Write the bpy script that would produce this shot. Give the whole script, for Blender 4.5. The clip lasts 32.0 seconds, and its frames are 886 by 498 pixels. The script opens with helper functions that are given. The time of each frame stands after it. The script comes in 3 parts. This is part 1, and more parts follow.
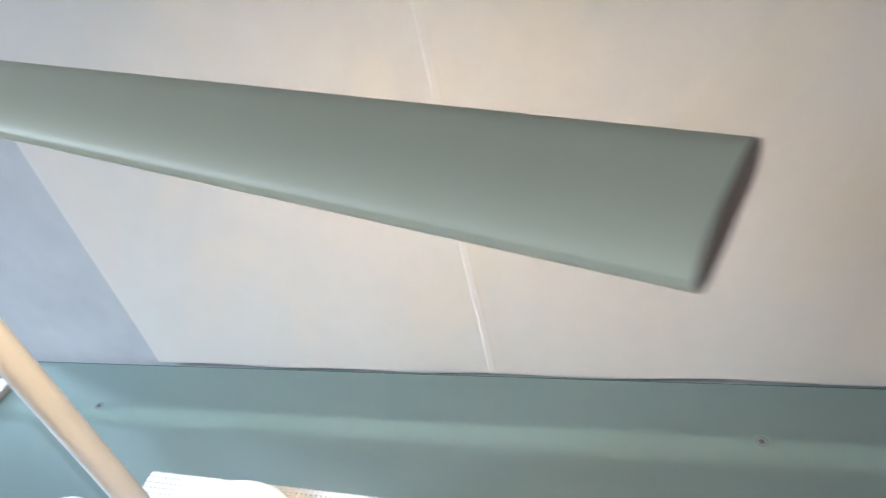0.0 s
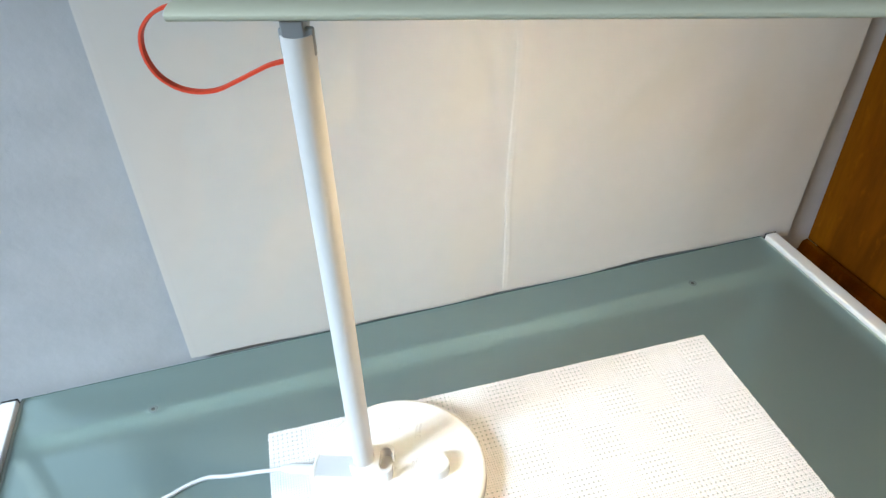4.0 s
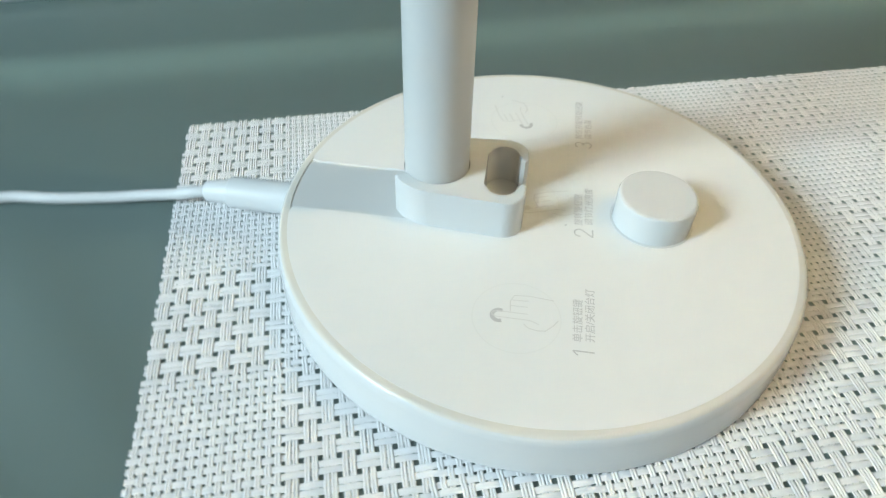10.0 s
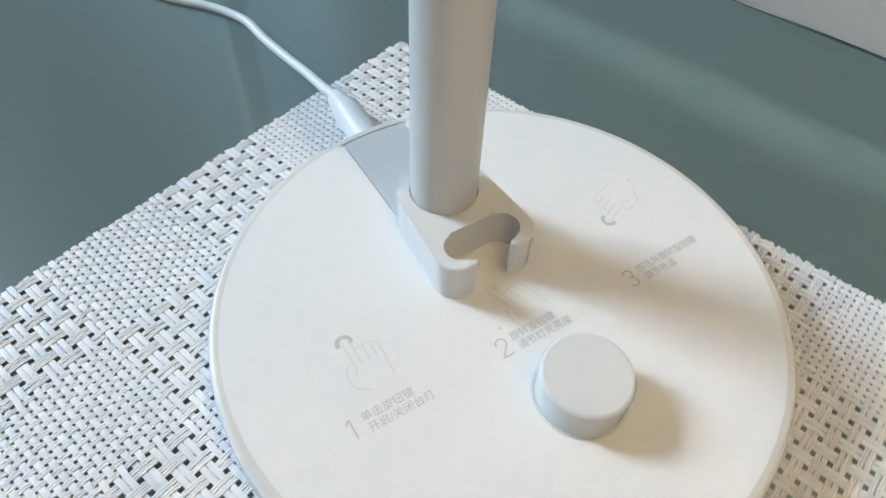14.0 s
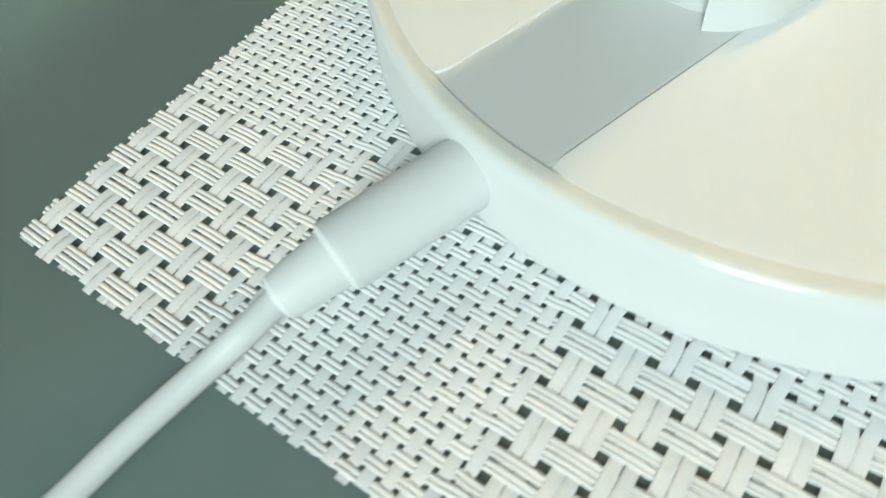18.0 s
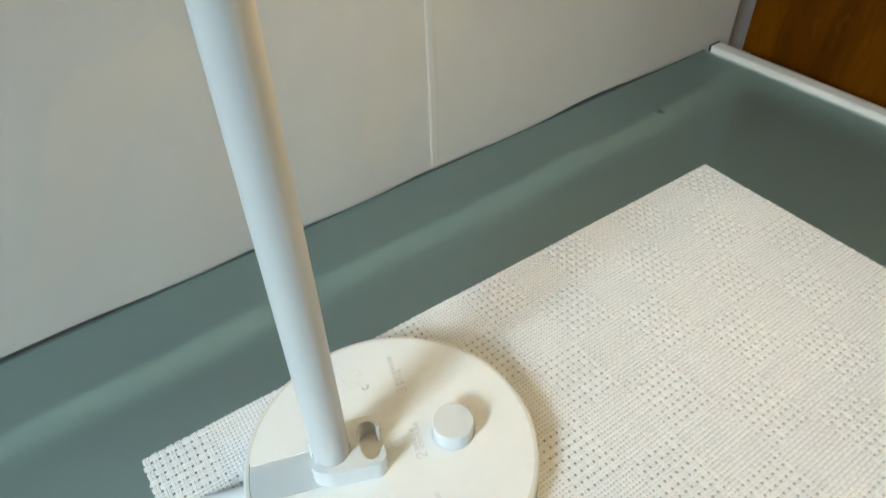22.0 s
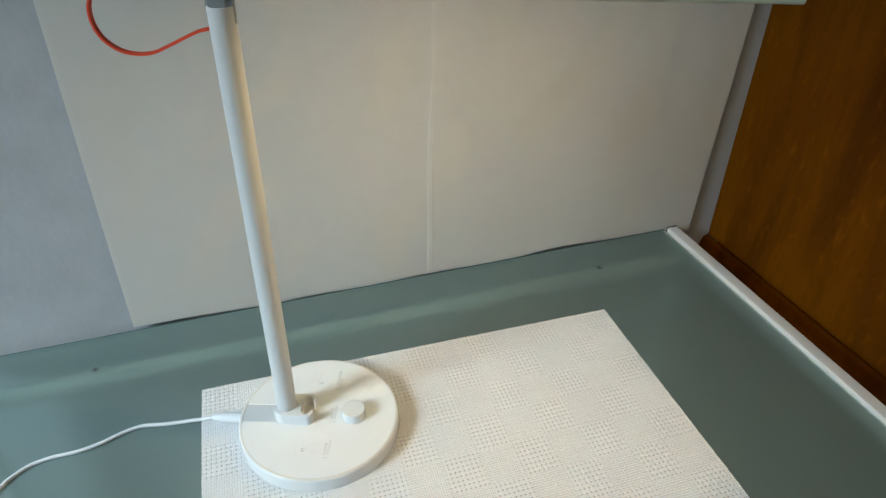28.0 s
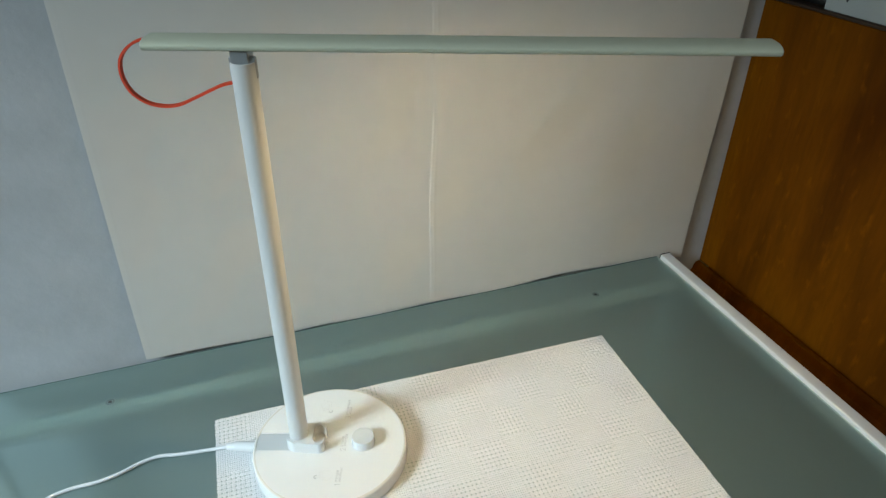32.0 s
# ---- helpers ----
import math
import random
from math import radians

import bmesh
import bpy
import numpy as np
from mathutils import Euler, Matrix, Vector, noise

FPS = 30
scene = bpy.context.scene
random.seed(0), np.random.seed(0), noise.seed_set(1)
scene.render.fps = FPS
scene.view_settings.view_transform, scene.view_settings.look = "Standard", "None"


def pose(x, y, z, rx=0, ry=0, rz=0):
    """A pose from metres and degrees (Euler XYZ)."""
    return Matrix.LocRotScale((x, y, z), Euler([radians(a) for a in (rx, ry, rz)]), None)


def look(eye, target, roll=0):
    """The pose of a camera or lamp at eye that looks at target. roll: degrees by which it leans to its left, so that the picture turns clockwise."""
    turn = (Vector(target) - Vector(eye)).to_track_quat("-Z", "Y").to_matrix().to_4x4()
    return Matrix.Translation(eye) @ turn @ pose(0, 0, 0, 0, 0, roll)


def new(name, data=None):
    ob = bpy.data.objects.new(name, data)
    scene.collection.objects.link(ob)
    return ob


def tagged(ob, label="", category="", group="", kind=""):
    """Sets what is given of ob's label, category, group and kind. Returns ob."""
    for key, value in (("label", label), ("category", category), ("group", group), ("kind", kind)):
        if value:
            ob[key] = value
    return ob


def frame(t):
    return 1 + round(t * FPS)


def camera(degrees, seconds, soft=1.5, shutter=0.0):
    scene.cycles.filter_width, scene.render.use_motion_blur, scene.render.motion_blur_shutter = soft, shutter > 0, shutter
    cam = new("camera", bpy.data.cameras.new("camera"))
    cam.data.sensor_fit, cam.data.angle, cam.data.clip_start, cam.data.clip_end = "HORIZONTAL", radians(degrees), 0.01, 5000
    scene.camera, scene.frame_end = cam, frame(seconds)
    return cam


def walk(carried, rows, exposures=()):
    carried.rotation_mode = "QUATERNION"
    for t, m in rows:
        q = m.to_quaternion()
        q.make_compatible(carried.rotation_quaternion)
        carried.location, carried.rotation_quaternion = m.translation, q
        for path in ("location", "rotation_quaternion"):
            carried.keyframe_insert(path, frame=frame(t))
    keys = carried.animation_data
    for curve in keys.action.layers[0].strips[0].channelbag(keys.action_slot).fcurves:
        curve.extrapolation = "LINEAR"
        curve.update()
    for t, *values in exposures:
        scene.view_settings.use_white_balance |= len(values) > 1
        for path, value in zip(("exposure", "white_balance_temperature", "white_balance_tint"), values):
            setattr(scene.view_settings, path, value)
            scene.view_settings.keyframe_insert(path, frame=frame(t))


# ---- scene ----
LENS = 67.10
PATH = [
    (0, (0.3005, -0.1749, 0.4471), (0.0202, 0.5713, -0.1567), -14.08),
    (0.5, (0.2459, -0.1712, 0.4502), (0.1259, 0.5847, -0.1933), -8.34),
    (1, (0.1912, -0.1758, 0.4525), (0.2370, 0.5861, -0.1936), -4.20),
    (1.5, (0.1356, -0.2212, 0.4744), (0.2234, 0.5585, -0.1455), -3.58),
    (2, (0.1094, -0.2788, 0.5038), (0.2116, 0.5156, -0.0950), -1.67),
    (2.5, (0.0618, -0.3279, 0.5145), (0.1988, 0.4776, -0.0620), -0.76),
    (3, (0.0001, -0.3575, 0.5068), (0.1931, 0.4402, -0.0647), 0.15),
    (3.5, (-0.0328, -0.3557, 0.5049), (0.1561, 0.4237, -0.0925), -1.28),
    (5.5, (-0.1317, -0.2204, 0.4971), (0.2764, 0.4782, -0.0907), -0.76),
    (6, (-0.1798, -0.1973, 0.5083), (0.2881, 0.4880, -0.0497), -0.81),
    (6.5, (-0.1968, -0.1974, 0.4847), (0.3002, 0.4620, -0.0794), 0.07),
    (7, (-0.1969, -0.2247, 0.4471), (0.2982, 0.4476, -0.1034), -0.38),
    (7.5, (-0.2027, -0.2513, 0.3851), (0.2807, 0.3936, -0.2070), -0.91),
    (8, (-0.1722, -0.2303, 0.3091), (0.2375, 0.4432, -0.3060), -1.60),
    (8.5, (-0.1457, -0.2071, 0.2634), (0.2250, 0.4841, -0.3570), -0.76),
    (9, (-0.1100, -0.1691, 0.2159), (0.1762, 0.5275, -0.4420), -3.27),
    (9.5, (-0.0741, -0.1449, 0.1654), (0.1282, 0.5761, -0.4974), -2.20),
    (10, (-0.0578, -0.1346, 0.1434), (0.0962, 0.5511, -0.5680), 1.36),
    (10.5, (-0.0372, -0.1233, 0.1317), (-0.0311, 0.5550, -0.6031), 0.44),
    (11, (-0.0146, -0.1271, 0.1253), (-0.0769, 0.5300, -0.6260), 0.51),
    (11.5, (0.0112, -0.1301, 0.1335), (-0.1076, 0.5305, -0.6077), 2.33),
    (12, (0.0288, -0.1178, 0.1412), (-0.2273, 0.4716, -0.6249), 1.76),
    (12.5, (0.0519, -0.1079, 0.1361), (-0.2777, 0.4012, -0.6590), 4.45),
    (13, (0.0552, -0.0918, 0.1459), (-0.2919, 0.3885, -0.6596), 4.32),
    (13.5, (0.0497, -0.0804, 0.1540), (-0.3367, 0.3911, -0.6387), 3.18),
    (15.5, (-0.0130, -0.1287, 0.1605), (-0.0355, 0.4728, -0.6380), -0.15),
    (16, (-0.0594, -0.1150, 0.1487), (0.0685, 0.4742, -0.6491), -0.99),
    (16.5, (-0.0866, -0.0859, 0.1238), (0.1640, 0.4448, -0.6859), -0.65),
    (17, (-0.1049, -0.0606, 0.0867), (0.2538, 0.4457, -0.6975), -1.14),
    (17.5, (-0.1007, -0.0292, 0.0764), (0.2564, 0.4129, -0.7464), -11.27),
    (18, (-0.1149, -0.0079, 0.0736), (0.3142, 0.3657, -0.7488), -10.51),
    (18.5, (-0.1324, 0.0003, 0.0851), (0.4589, 0.2834, -0.6700), -2.96),
    (19, (-0.1282, -0.0018, 0.1071), (0.4666, 0.2326, -0.6618), -1.87),
    (19.5, (-0.1352, -0.0159, 0.1263), (0.4625, 0.2761, -0.6204), -0.73),
    (20, (-0.1189, -0.0530, 0.1989), (0.4159, 0.3269, -0.5558), -0.49),
    (20.5, (-0.0848, -0.0642, 0.2432), (0.4458, 0.3458, -0.4987), -3.82),
    (21, (-0.0882, -0.0782, 0.2348), (0.4078, 0.3570, -0.5166), -3.36),
    (21.5, (-0.1132, -0.1356, 0.2708), (0.2908, 0.4104, -0.4631), -0.76),
    (22, (-0.0836, -0.1665, 0.3134), (0.3486, 0.4400, -0.3539), -1.74),
    (22.5, (-0.0978, -0.2081, 0.3508), (0.3273, 0.4310, -0.2902), -1.47),
    (23, (-0.1118, -0.2696, 0.4117), (0.2978, 0.4273, -0.1770), 1.23),
    (23.5, (-0.0953, -0.3135, 0.4399), (0.2216, 0.4656, -0.1009), 0.47),
    (24, (-0.0299, -0.3822, 0.4650), (0.2197, 0.4265, -0.0676), 2.42),
    (24.5, (-0.0114, -0.4239, 0.4893), (0.2086, 0.3714, -0.0756), 2.75),
    (25, (-0.0262, -0.4500, 0.5148), (0.2121, 0.3638, -0.0152), 1.39),
    (25.5, (-0.0316, -0.4610, 0.5093), (0.2325, 0.3338, -0.0371), 1.94),
    (27.5, (-0.0356, -0.4497, 0.5007), (0.2458, 0.3342, -0.0527), 1.02),
    (28, (-0.0373, -0.4429, 0.4963), (0.2391, 0.3373, -0.0648), 0.98),
    (28.5, (-0.0359, -0.4397, 0.4961), (0.2393, 0.3415, -0.0641), 0.76),
    (29, (-0.0394, -0.4381, 0.4980), (0.2401, 0.3448, -0.0579), 1.06),
    (29.5, (-0.0391, -0.4455, 0.5171), (0.2560, 0.3516, -0.0097), 1.52),
    (30, (-0.0441, -0.4593, 0.5232), (0.2492, 0.3407, -0.0002), 1.22),
    (30.5, (-0.0498, -0.4635, 0.5204), (0.2463, 0.3327, -0.0071), 0.96),
    (31, (-0.0499, -0.4644, 0.5202), (0.2457, 0.3327, -0.0063), 0.77),
    (31.5, (-0.0531, -0.4620, 0.5189), (0.2427, 0.3343, -0.0088), 0.84),
    (32, (-0.0540, -0.4573, 0.5202), (0.2379, 0.3371, -0.0125), 0.61),
]
cam = camera(LENS, 32.0, soft=1.3, shutter=0.5)
EXPO = [
    (0.0, 0.42, 6800, 16), (1.0, 0.54, 6700, 15), (2.0, 0.60, 6700, 14), (3.0, 0.46, 6900, 13), (6.0, 0.20, 7000, 9), (7.0, 0.26, 7200, 13), (8.0, -0.12, 6800, 4), (9.0, -0.40, 7200, 5),
    (10.0, -0.53, 7100, 2), (11.0, -0.52, 7300, 11), (12.0, -0.60, 7100, 12), (13.0, -0.61, 6700, 9), (16.0, -0.43, 7500, 15), (17.0, -0.53, 8000, 14), (18.0, -0.56, 8200, 1), (19.0, -0.49, 8200, 14),
    (20.0, -0.27, 7350, 11), (21.0, -0.37, 7400, 7), (22.0, -0.48, 7300, 4), (23.0, -0.45, 7500, 2), (24.0, -0.42, 7400, 2), (25.0, -0.54, 7400, 2),
    (28.0, -0.52, 7200, 6), (29.0, -0.50, 7200, 6), (30.0, -0.19, 7250, 3), (31.0, -0.40, 7200, 4), (32.0, -0.44, 7200, 4),
]
walk(cam, [(t, look(eye, target, roll)) for t, eye, target, roll in PATH], EXPO)

# ---- light ----
WALL_Y = 0.2085          # back wall
ROOM_X0, ROOM_X1 = -1.12, 1.75
ROOM_Y0, FLOOR_Z, CEIL_Z = -2.3, -0.74, 2.05
WIN_Y0, WIN_Y1, WIN_Z0, WIN_Z1 = -0.85, 0.05, 0.22, 1.06
# W2, W3: unseen openings added to hold the two fill lamps
W2_Y0, W2_Y1, W2_Z0, W2_Z1 = -1.90, 0.05, 0.45, 1.78
W3_X0, W3_X1, W3_Z0, W3_Z1 = 0.0, 1.60, 0.55, 1.85

world = bpy.data.worlds.new("sky")
scene.world = world
world.use_nodes = True
wn = world.node_tree
sky = wn.nodes.new("ShaderNodeTexSky")
sky.sky_type, sky.sun_disc = "NISHITA", False
sky.sun_elevation, sky.sun_rotation = radians(35), radians(200)
wn.nodes["Background"].inputs["Strength"].default_value = 0.08
wn.links.new(sky.outputs[0], wn.nodes["Background"].inputs[0])


def area_lamp(name, eye, target, sx, sy, watts, colour):
    data = bpy.data.lights.new(name, "AREA")
    data.shape, data.size, data.size_y = "RECTANGLE", sx, sy
    data.energy, data.color = watts, colour
    ob = new(name, data)
    ob.matrix_world = look(eye, target)
    return ob


# bright sky seen through the window beside the desk; the lintel cuts it off from above
area_lamp("window_daylight", (-3.2, -0.9, 2.4), (0.0, 0.0, 0.0), 0.95, 2.0, 525.0, (0.62, 0.81, 1.0))
# added warm fill, from an unseen opening in the wall beyond the chest
area_lamp("right_fill_light", (ROOM_X1 + 0.02, (W2_Y0 + W2_Y1) / 2, (W2_Z0 + W2_Z1) / 2), (0, (W2_Y0 + W2_Y1) / 2, (W2_Z0 + W2_Z1) / 2 - 0.001),
          W2_Y1 - W2_Y0 - 0.08, W2_Z1 - W2_Z0 - 0.08, 1.2, (1.0, 0.72, 0.46))
# added softer fill, from an unseen opening across the room
area_lamp("front_fill_light", ((W3_X0 + W3_X1) / 2, ROOM_Y0 - 0.02, (W3_Z0 + W3_Z1) / 2), ((W3_X0 + W3_X1) / 2, 0, (W3_Z0 + W3_Z1) / 2 - 0.001),
          W3_X1 - W3_X0 - 0.08, W3_Z1 - W3_Z0 - 0.08, 3.5, (1.0, 0.84, 0.64))

# warm white light of the desk lamp itself, from the underside of its bar
led_turn = radians(-20)
led_u = 0.200
led_x, led_y = led_u * math.cos(led_turn) + 0.0019, led_u * math.sin(led_turn) + 0.0053
led = area_lamp("desk_lamp_light", (led_x, led_y, 0.3926), (led_x, led_y + 0.0001, 0.0), 0.24, 0.014, 1.08, (1.0, 0.745, 0.43))
led.matrix_world = pose(led_x, led_y, 0.3926, 0, 0, -20)

# ---- materials ----


def material(name, colour, rough=0.5, metal=0.0, var=0.08, scale=30.0, bump=0.0, bump_scale=200.0, coat=0.0, second=None, big=4.0, ior=1.45):
    m = bpy.data.materials.new(name)
    m.use_nodes = True
    nt = m.node_tree
    b = nt.nodes["Principled BSDF"]
    b.inputs["Roughness"].default_value, b.inputs["Metallic"].default_value = rough, metal
    b.inputs["IOR"].default_value = ior
    b.inputs["Coat Weight"].default_value, b.inputs["Coat Roughness"].default_value = coat, 0.12
    co = nt.nodes.new("ShaderNodeTexCoord")
    fine, coarse = nt.nodes.new("ShaderNodeTexNoise"), nt.nodes.new("ShaderNodeTexNoise")
    fine.inputs["Scale"].default_value, fine.inputs["Detail"].default_value = scale, 5
    coarse.inputs["Scale"].default_value, coarse.inputs["Detail"].default_value = big, 3
    add = nt.nodes.new("ShaderNodeMath")
    add.operation = "ADD"
    half = nt.nodes.new("ShaderNodeMath")
    half.operation, half.inputs[1].default_value = "MULTIPLY", 0.5
    ramp = nt.nodes.new("ShaderNodeValToRGB")
    lo = second or [c * (1 - var) for c in colour]
    ramp.color_ramp.elements[0].position, ramp.color_ramp.elements[1].position = 0.35, 0.65
    ramp.color_ramp.elements[0].color, ramp.color_ramp.elements[1].color = (*lo, 1), (*colour, 1)
    for n in (fine, coarse):
        nt.links.new(co.outputs["Object"], n.inputs["Vector"])
    nt.links.new(fine.outputs["Fac"], add.inputs[0])
    nt.links.new(coarse.outputs["Fac"], add.inputs[1])
    nt.links.new(add.outputs[0], half.inputs[0])
    nt.links.new(half.outputs[0], ramp.inputs[0])
    nt.links.new(ramp.outputs[0], b.inputs["Base Color"])
    if bump:
        bn, tex = nt.nodes.new("ShaderNodeBump"), nt.nodes.new("ShaderNodeTexNoise")
        tex.inputs["Scale"].default_value, tex.inputs["Detail"].default_value = bump_scale, 4
        bn.inputs["Strength"].default_value, bn.inputs["Distance"].default_value = bump, 0.001
        nt.links.new(co.outputs["Object"], tex.inputs["Vector"])
        nt.links.new(tex.outputs["Fac"], bn.inputs["Height"])
        nt.links.new(bn.outputs[0], b.inputs["Normal"])
    return m


def wood_material(name, dark, mid, light):
    m = bpy.data.materials.new(name)
    m.use_nodes = True
    nt = m.node_tree
    b = nt.nodes["Principled BSDF"]
    b.inputs["Roughness"].default_value, b.inputs["Coat Weight"].default_value, b.inputs["Specular IOR Level"].default_value = 0.5, 0.0, 0.04
    co, mp = nt.nodes.new("ShaderNodeTexCoord"), nt.nodes.new("ShaderNodeMapping")
    mp.inputs["Scale"].default_value = (1.0, 1.0, 0.16)
    mp.inputs["Rotation"].default_value = (radians(4), 0, 0)
    nt.links.new(co.outputs["Object"], mp.inputs["Vector"])
    # short scuffs, less drawn out than the grain
    worn_place = nt.nodes.new("ShaderNodeMapping")
    worn_place.inputs["Scale"].default_value, worn_place.inputs["Rotation"].default_value = (1.0, 1.0, 0.42), (radians(-14), 0, 0)
    nt.links.new(co.outputs["Object"], worn_place.inputs["Vector"])
    grain, fig, wear = (nt.nodes.new("ShaderNodeTexNoise") for _ in range(3))
    grain.inputs["Scale"].default_value, grain.inputs["Detail"].default_value, grain.inputs["Distortion"].default_value = 160, 6, 0.6
    fig.inputs["Scale"].default_value, fig.inputs["Detail"].default_value, fig.inputs["Distortion"].default_value = 12, 5, 0.6
    wear.inputs["Scale"].default_value, wear.inputs["Detail"].default_value = 85, 8
    for n in (grain, fig):
        nt.links.new(mp.outputs[0], n.inputs["Vector"])
    nt.links.new(worn_place.outputs[0], wear.inputs["Vector"])
    r1 = nt.nodes.new("ShaderNodeValToRGB")
    r1.color_ramp.elements[0].position, r1.color_ramp.elements[0].color = 0.34, (*dark, 1)
    r1.color_ramp.elements[1].position, r1.color_ramp.elements[1].color = 0.70, (*light, 1)
    e = r1.color_ramp.elements.new(0.5)
    e.color = (*mid, 1)
    nt.links.new(fig.outputs["Fac"], r1.inputs[0])
    r2 = nt.nodes.new("ShaderNodeValToRGB")
    r2.color_ramp.elements[0].position, r2.color_ramp.elements[0].color = 0.30, (0.62, 0.60, 0.58, 1)
    r2.color_ramp.elements[1].position, r2.color_ramp.elements[1].color = 0.62, (1.05, 1.03, 1.0, 1)
    nt.links.new(grain.outputs["Fac"], r2.inputs[0])
    mul = nt.nodes.new("ShaderNodeMix")
    mul.data_type, mul.blend_type = "RGBA", "MULTIPLY"
    mul.inputs["Factor"].default_value = 0.40
    nt.links.new(r1.outputs[0], mul.inputs["A"])
    nt.links.new(r2.outputs[0], mul.inputs["B"])
    r3 = nt.nodes.new("ShaderNodeValToRGB")
    r3.color_ramp.elements[0].position, r3.color_ramp.elements[0].color = 0.60, (0, 0, 0, 1)
    r3.color_ramp.elements[1].position, r3.color_ramp.elements[1].color = 0.76, (0.42, 0.42, 0.42, 1)
    nt.links.new(wear.outputs["Fac"], r3.inputs[0])
    worn = nt.nodes.new("ShaderNodeMix")
    worn.data_type = "RGBA"
    worn.inputs["B"].default_value = (*[min(1, c * 1.5) for c in light], 1)
    nt.links.new(r3.outputs[0], worn.inputs["Factor"])
    nt.links.new(mul.outputs["Result"], worn.inputs["A"])
    nt.links.new(worn.outputs["Result"], b.inputs["Base Color"])
    bn = nt.nodes.new("ShaderNodeBump")
    bn.inputs["Strength"].default_value, bn.inputs["Distance"].default_value = 0.25, 0.0006
    nt.links.new(grain.outputs["Fac"], bn.inputs["Height"])
    nt.links.new(bn.outputs[0], b.inputs["Normal"])
    return m


def frosted_glass(name, tint, clear, gloss_rough):
    """A satin sheet of glass: part of the light passes, part scatters in the frosting, part is mirrored softly."""
    m = bpy.data.materials.new(name)
    m.use_nodes = True
    nt = m.node_tree
    b, out = nt.nodes["Principled BSDF"], nt.nodes["Material Output"]
    b.inputs["Base Color"].default_value = (*tint, 1)
    b.inputs["Roughness"].default_value, b.inputs["IOR"].default_value = gloss_rough, 1.6
    see, mix = nt.nodes.new("ShaderNodeBsdfTransparent"), nt.nodes.new("ShaderNodeMixShader")
    see.inputs[0].default_value = (0.80, 0.92, 0.90, 1)
    co, no = nt.nodes.new("ShaderNodeTexCoord"), nt.nodes.new("ShaderNodeTexNoise")
    no.inputs["Scale"].default_value, no.inputs["Detail"].default_value = 5.0, 4
    rg = nt.nodes.new("ShaderNodeMapRange")
    rg.inputs["To Min"].default_value, rg.inputs["To Max"].default_value = gloss_rough, gloss_rough + 0.06
    nt.links.new(co.outputs["Object"], no.inputs["Vector"])
    nt.links.new(no.outputs["Fac"], rg.inputs["Value"])
    nt.links.new(rg.outputs[0], b.inputs["Roughness"])
    blur, pair = nt.nodes.new("ShaderNodeBsdfRefraction"), nt.nodes.new("ShaderNodeMixShader")
    blur.inputs["Color"].default_value = (0.80, 0.92, 0.90, 1)
    blur.inputs["Roughness"].default_value, blur.inputs["IOR"].default_value = 0.45, 1.25
    pair.inputs[0].default_value = 0.58
    nt.links.new(see.outputs[0], pair.inputs[1])
    nt.links.new(blur.outputs[0], pair.inputs[2])
    mix.inputs[0].default_value = clear
    nt.links.new(b.outputs[0], mix.inputs[1])
    nt.links.new(pair.outputs[0], mix.inputs[2])
    nt.links.new(mix.outputs[0], out.inputs[0])
    return m


M_WALL = material("wall_paint", (0.44, 0.47, 0.50), 0.85, var=0.14, scale=34, big=9, bump=0.35, bump_scale=150)
M_ROOM = material("room_paint", (0.74, 0.70, 0.62), 0.9, var=0.06, scale=20, bump=0.2, bump_scale=120)
M_CEIL = material("ceiling_paint", (0.85, 0.84, 0.80), 0.9, var=0.04, scale=20)
M_FLOOR = material("floor_boards", (0.055, 0.045, 0.035), 0.55, var=0.3, scale=25, bump=0.2)
M_PAPER = material("paper", (0.60, 0.598, 0.580), 0.6, var=0.035, scale=45, big=5, bump=0.06, bump_scale=90)
M_GLASS = frosted_glass("frosted_glass", (0.183, 0.258, 0.247), 0.46, 0.32)
M_CLEAR = bpy.data.materials.new("clear_glass")
M_CLEAR.use_nodes = True
clear_see = M_CLEAR.node_tree.nodes.new("ShaderNodeBsdfTransparent")
clear_see.inputs[0].default_value = (0.90, 0.96, 0.95, 1)
M_CLEAR.node_tree.links.new(clear_see.outputs[0], M_CLEAR.node_tree.nodes["Material Output"].inputs[0])
M_EDGE = material("glass_edge", (0.07, 0.13, 0.12), 0.25, var=0.15, scale=40)
M_LIT_EDGE = material("lit_glass_edge", (0.42, 0.50, 0.475), 0.3, var=0.1, scale=40)
M_RAIL = material("white_lacquered_steel", (0.63, 0.63, 0.62), 0.5, var=0.05, scale=60, bump=0.05)
M_TUBE = material("grey_lacquered_steel", (0.80, 0.78, 0.74), 0.45, var=0.08, scale=40)
M_PAD = material("frosted_pad", (0.20, 0.245, 0.235), 0.5, var=0.1, scale=300)
M_BOLT = material("dark_bolt", (0.045, 0.05, 0.05), 0.5, var=0.2)
M_BLACK = material("black_plastic", (0.009, 0.009, 0.009), 0.55, var=0.2)
M_WHITE = material("white_plastic", (0.71, 0.72, 0.72), 0.13, var=0.025, scale=90, big=12, bump=0.03, bump_scale=900)
M_POLE = material("white_painted_metal", (0.63, 0.64, 0.64), 0.38, var=0.02, scale=90, bump=0.04, bump_scale=1200)
M_BAR = material("silver_grey_painted_metal", (0.550, 0.585, 0.468), 0.55, metal=0.0, var=0.03, scale=90, bump=0.05, bump_scale=1200)
M_ENDCAP = material("grey_end_cap", (0.30, 0.28, 0.26), 0.5, var=0.06)
M_HINGE = material("grey_hinge_metal", (0.36, 0.39, 0.41), 0.35, metal=0.5, var=0.06)
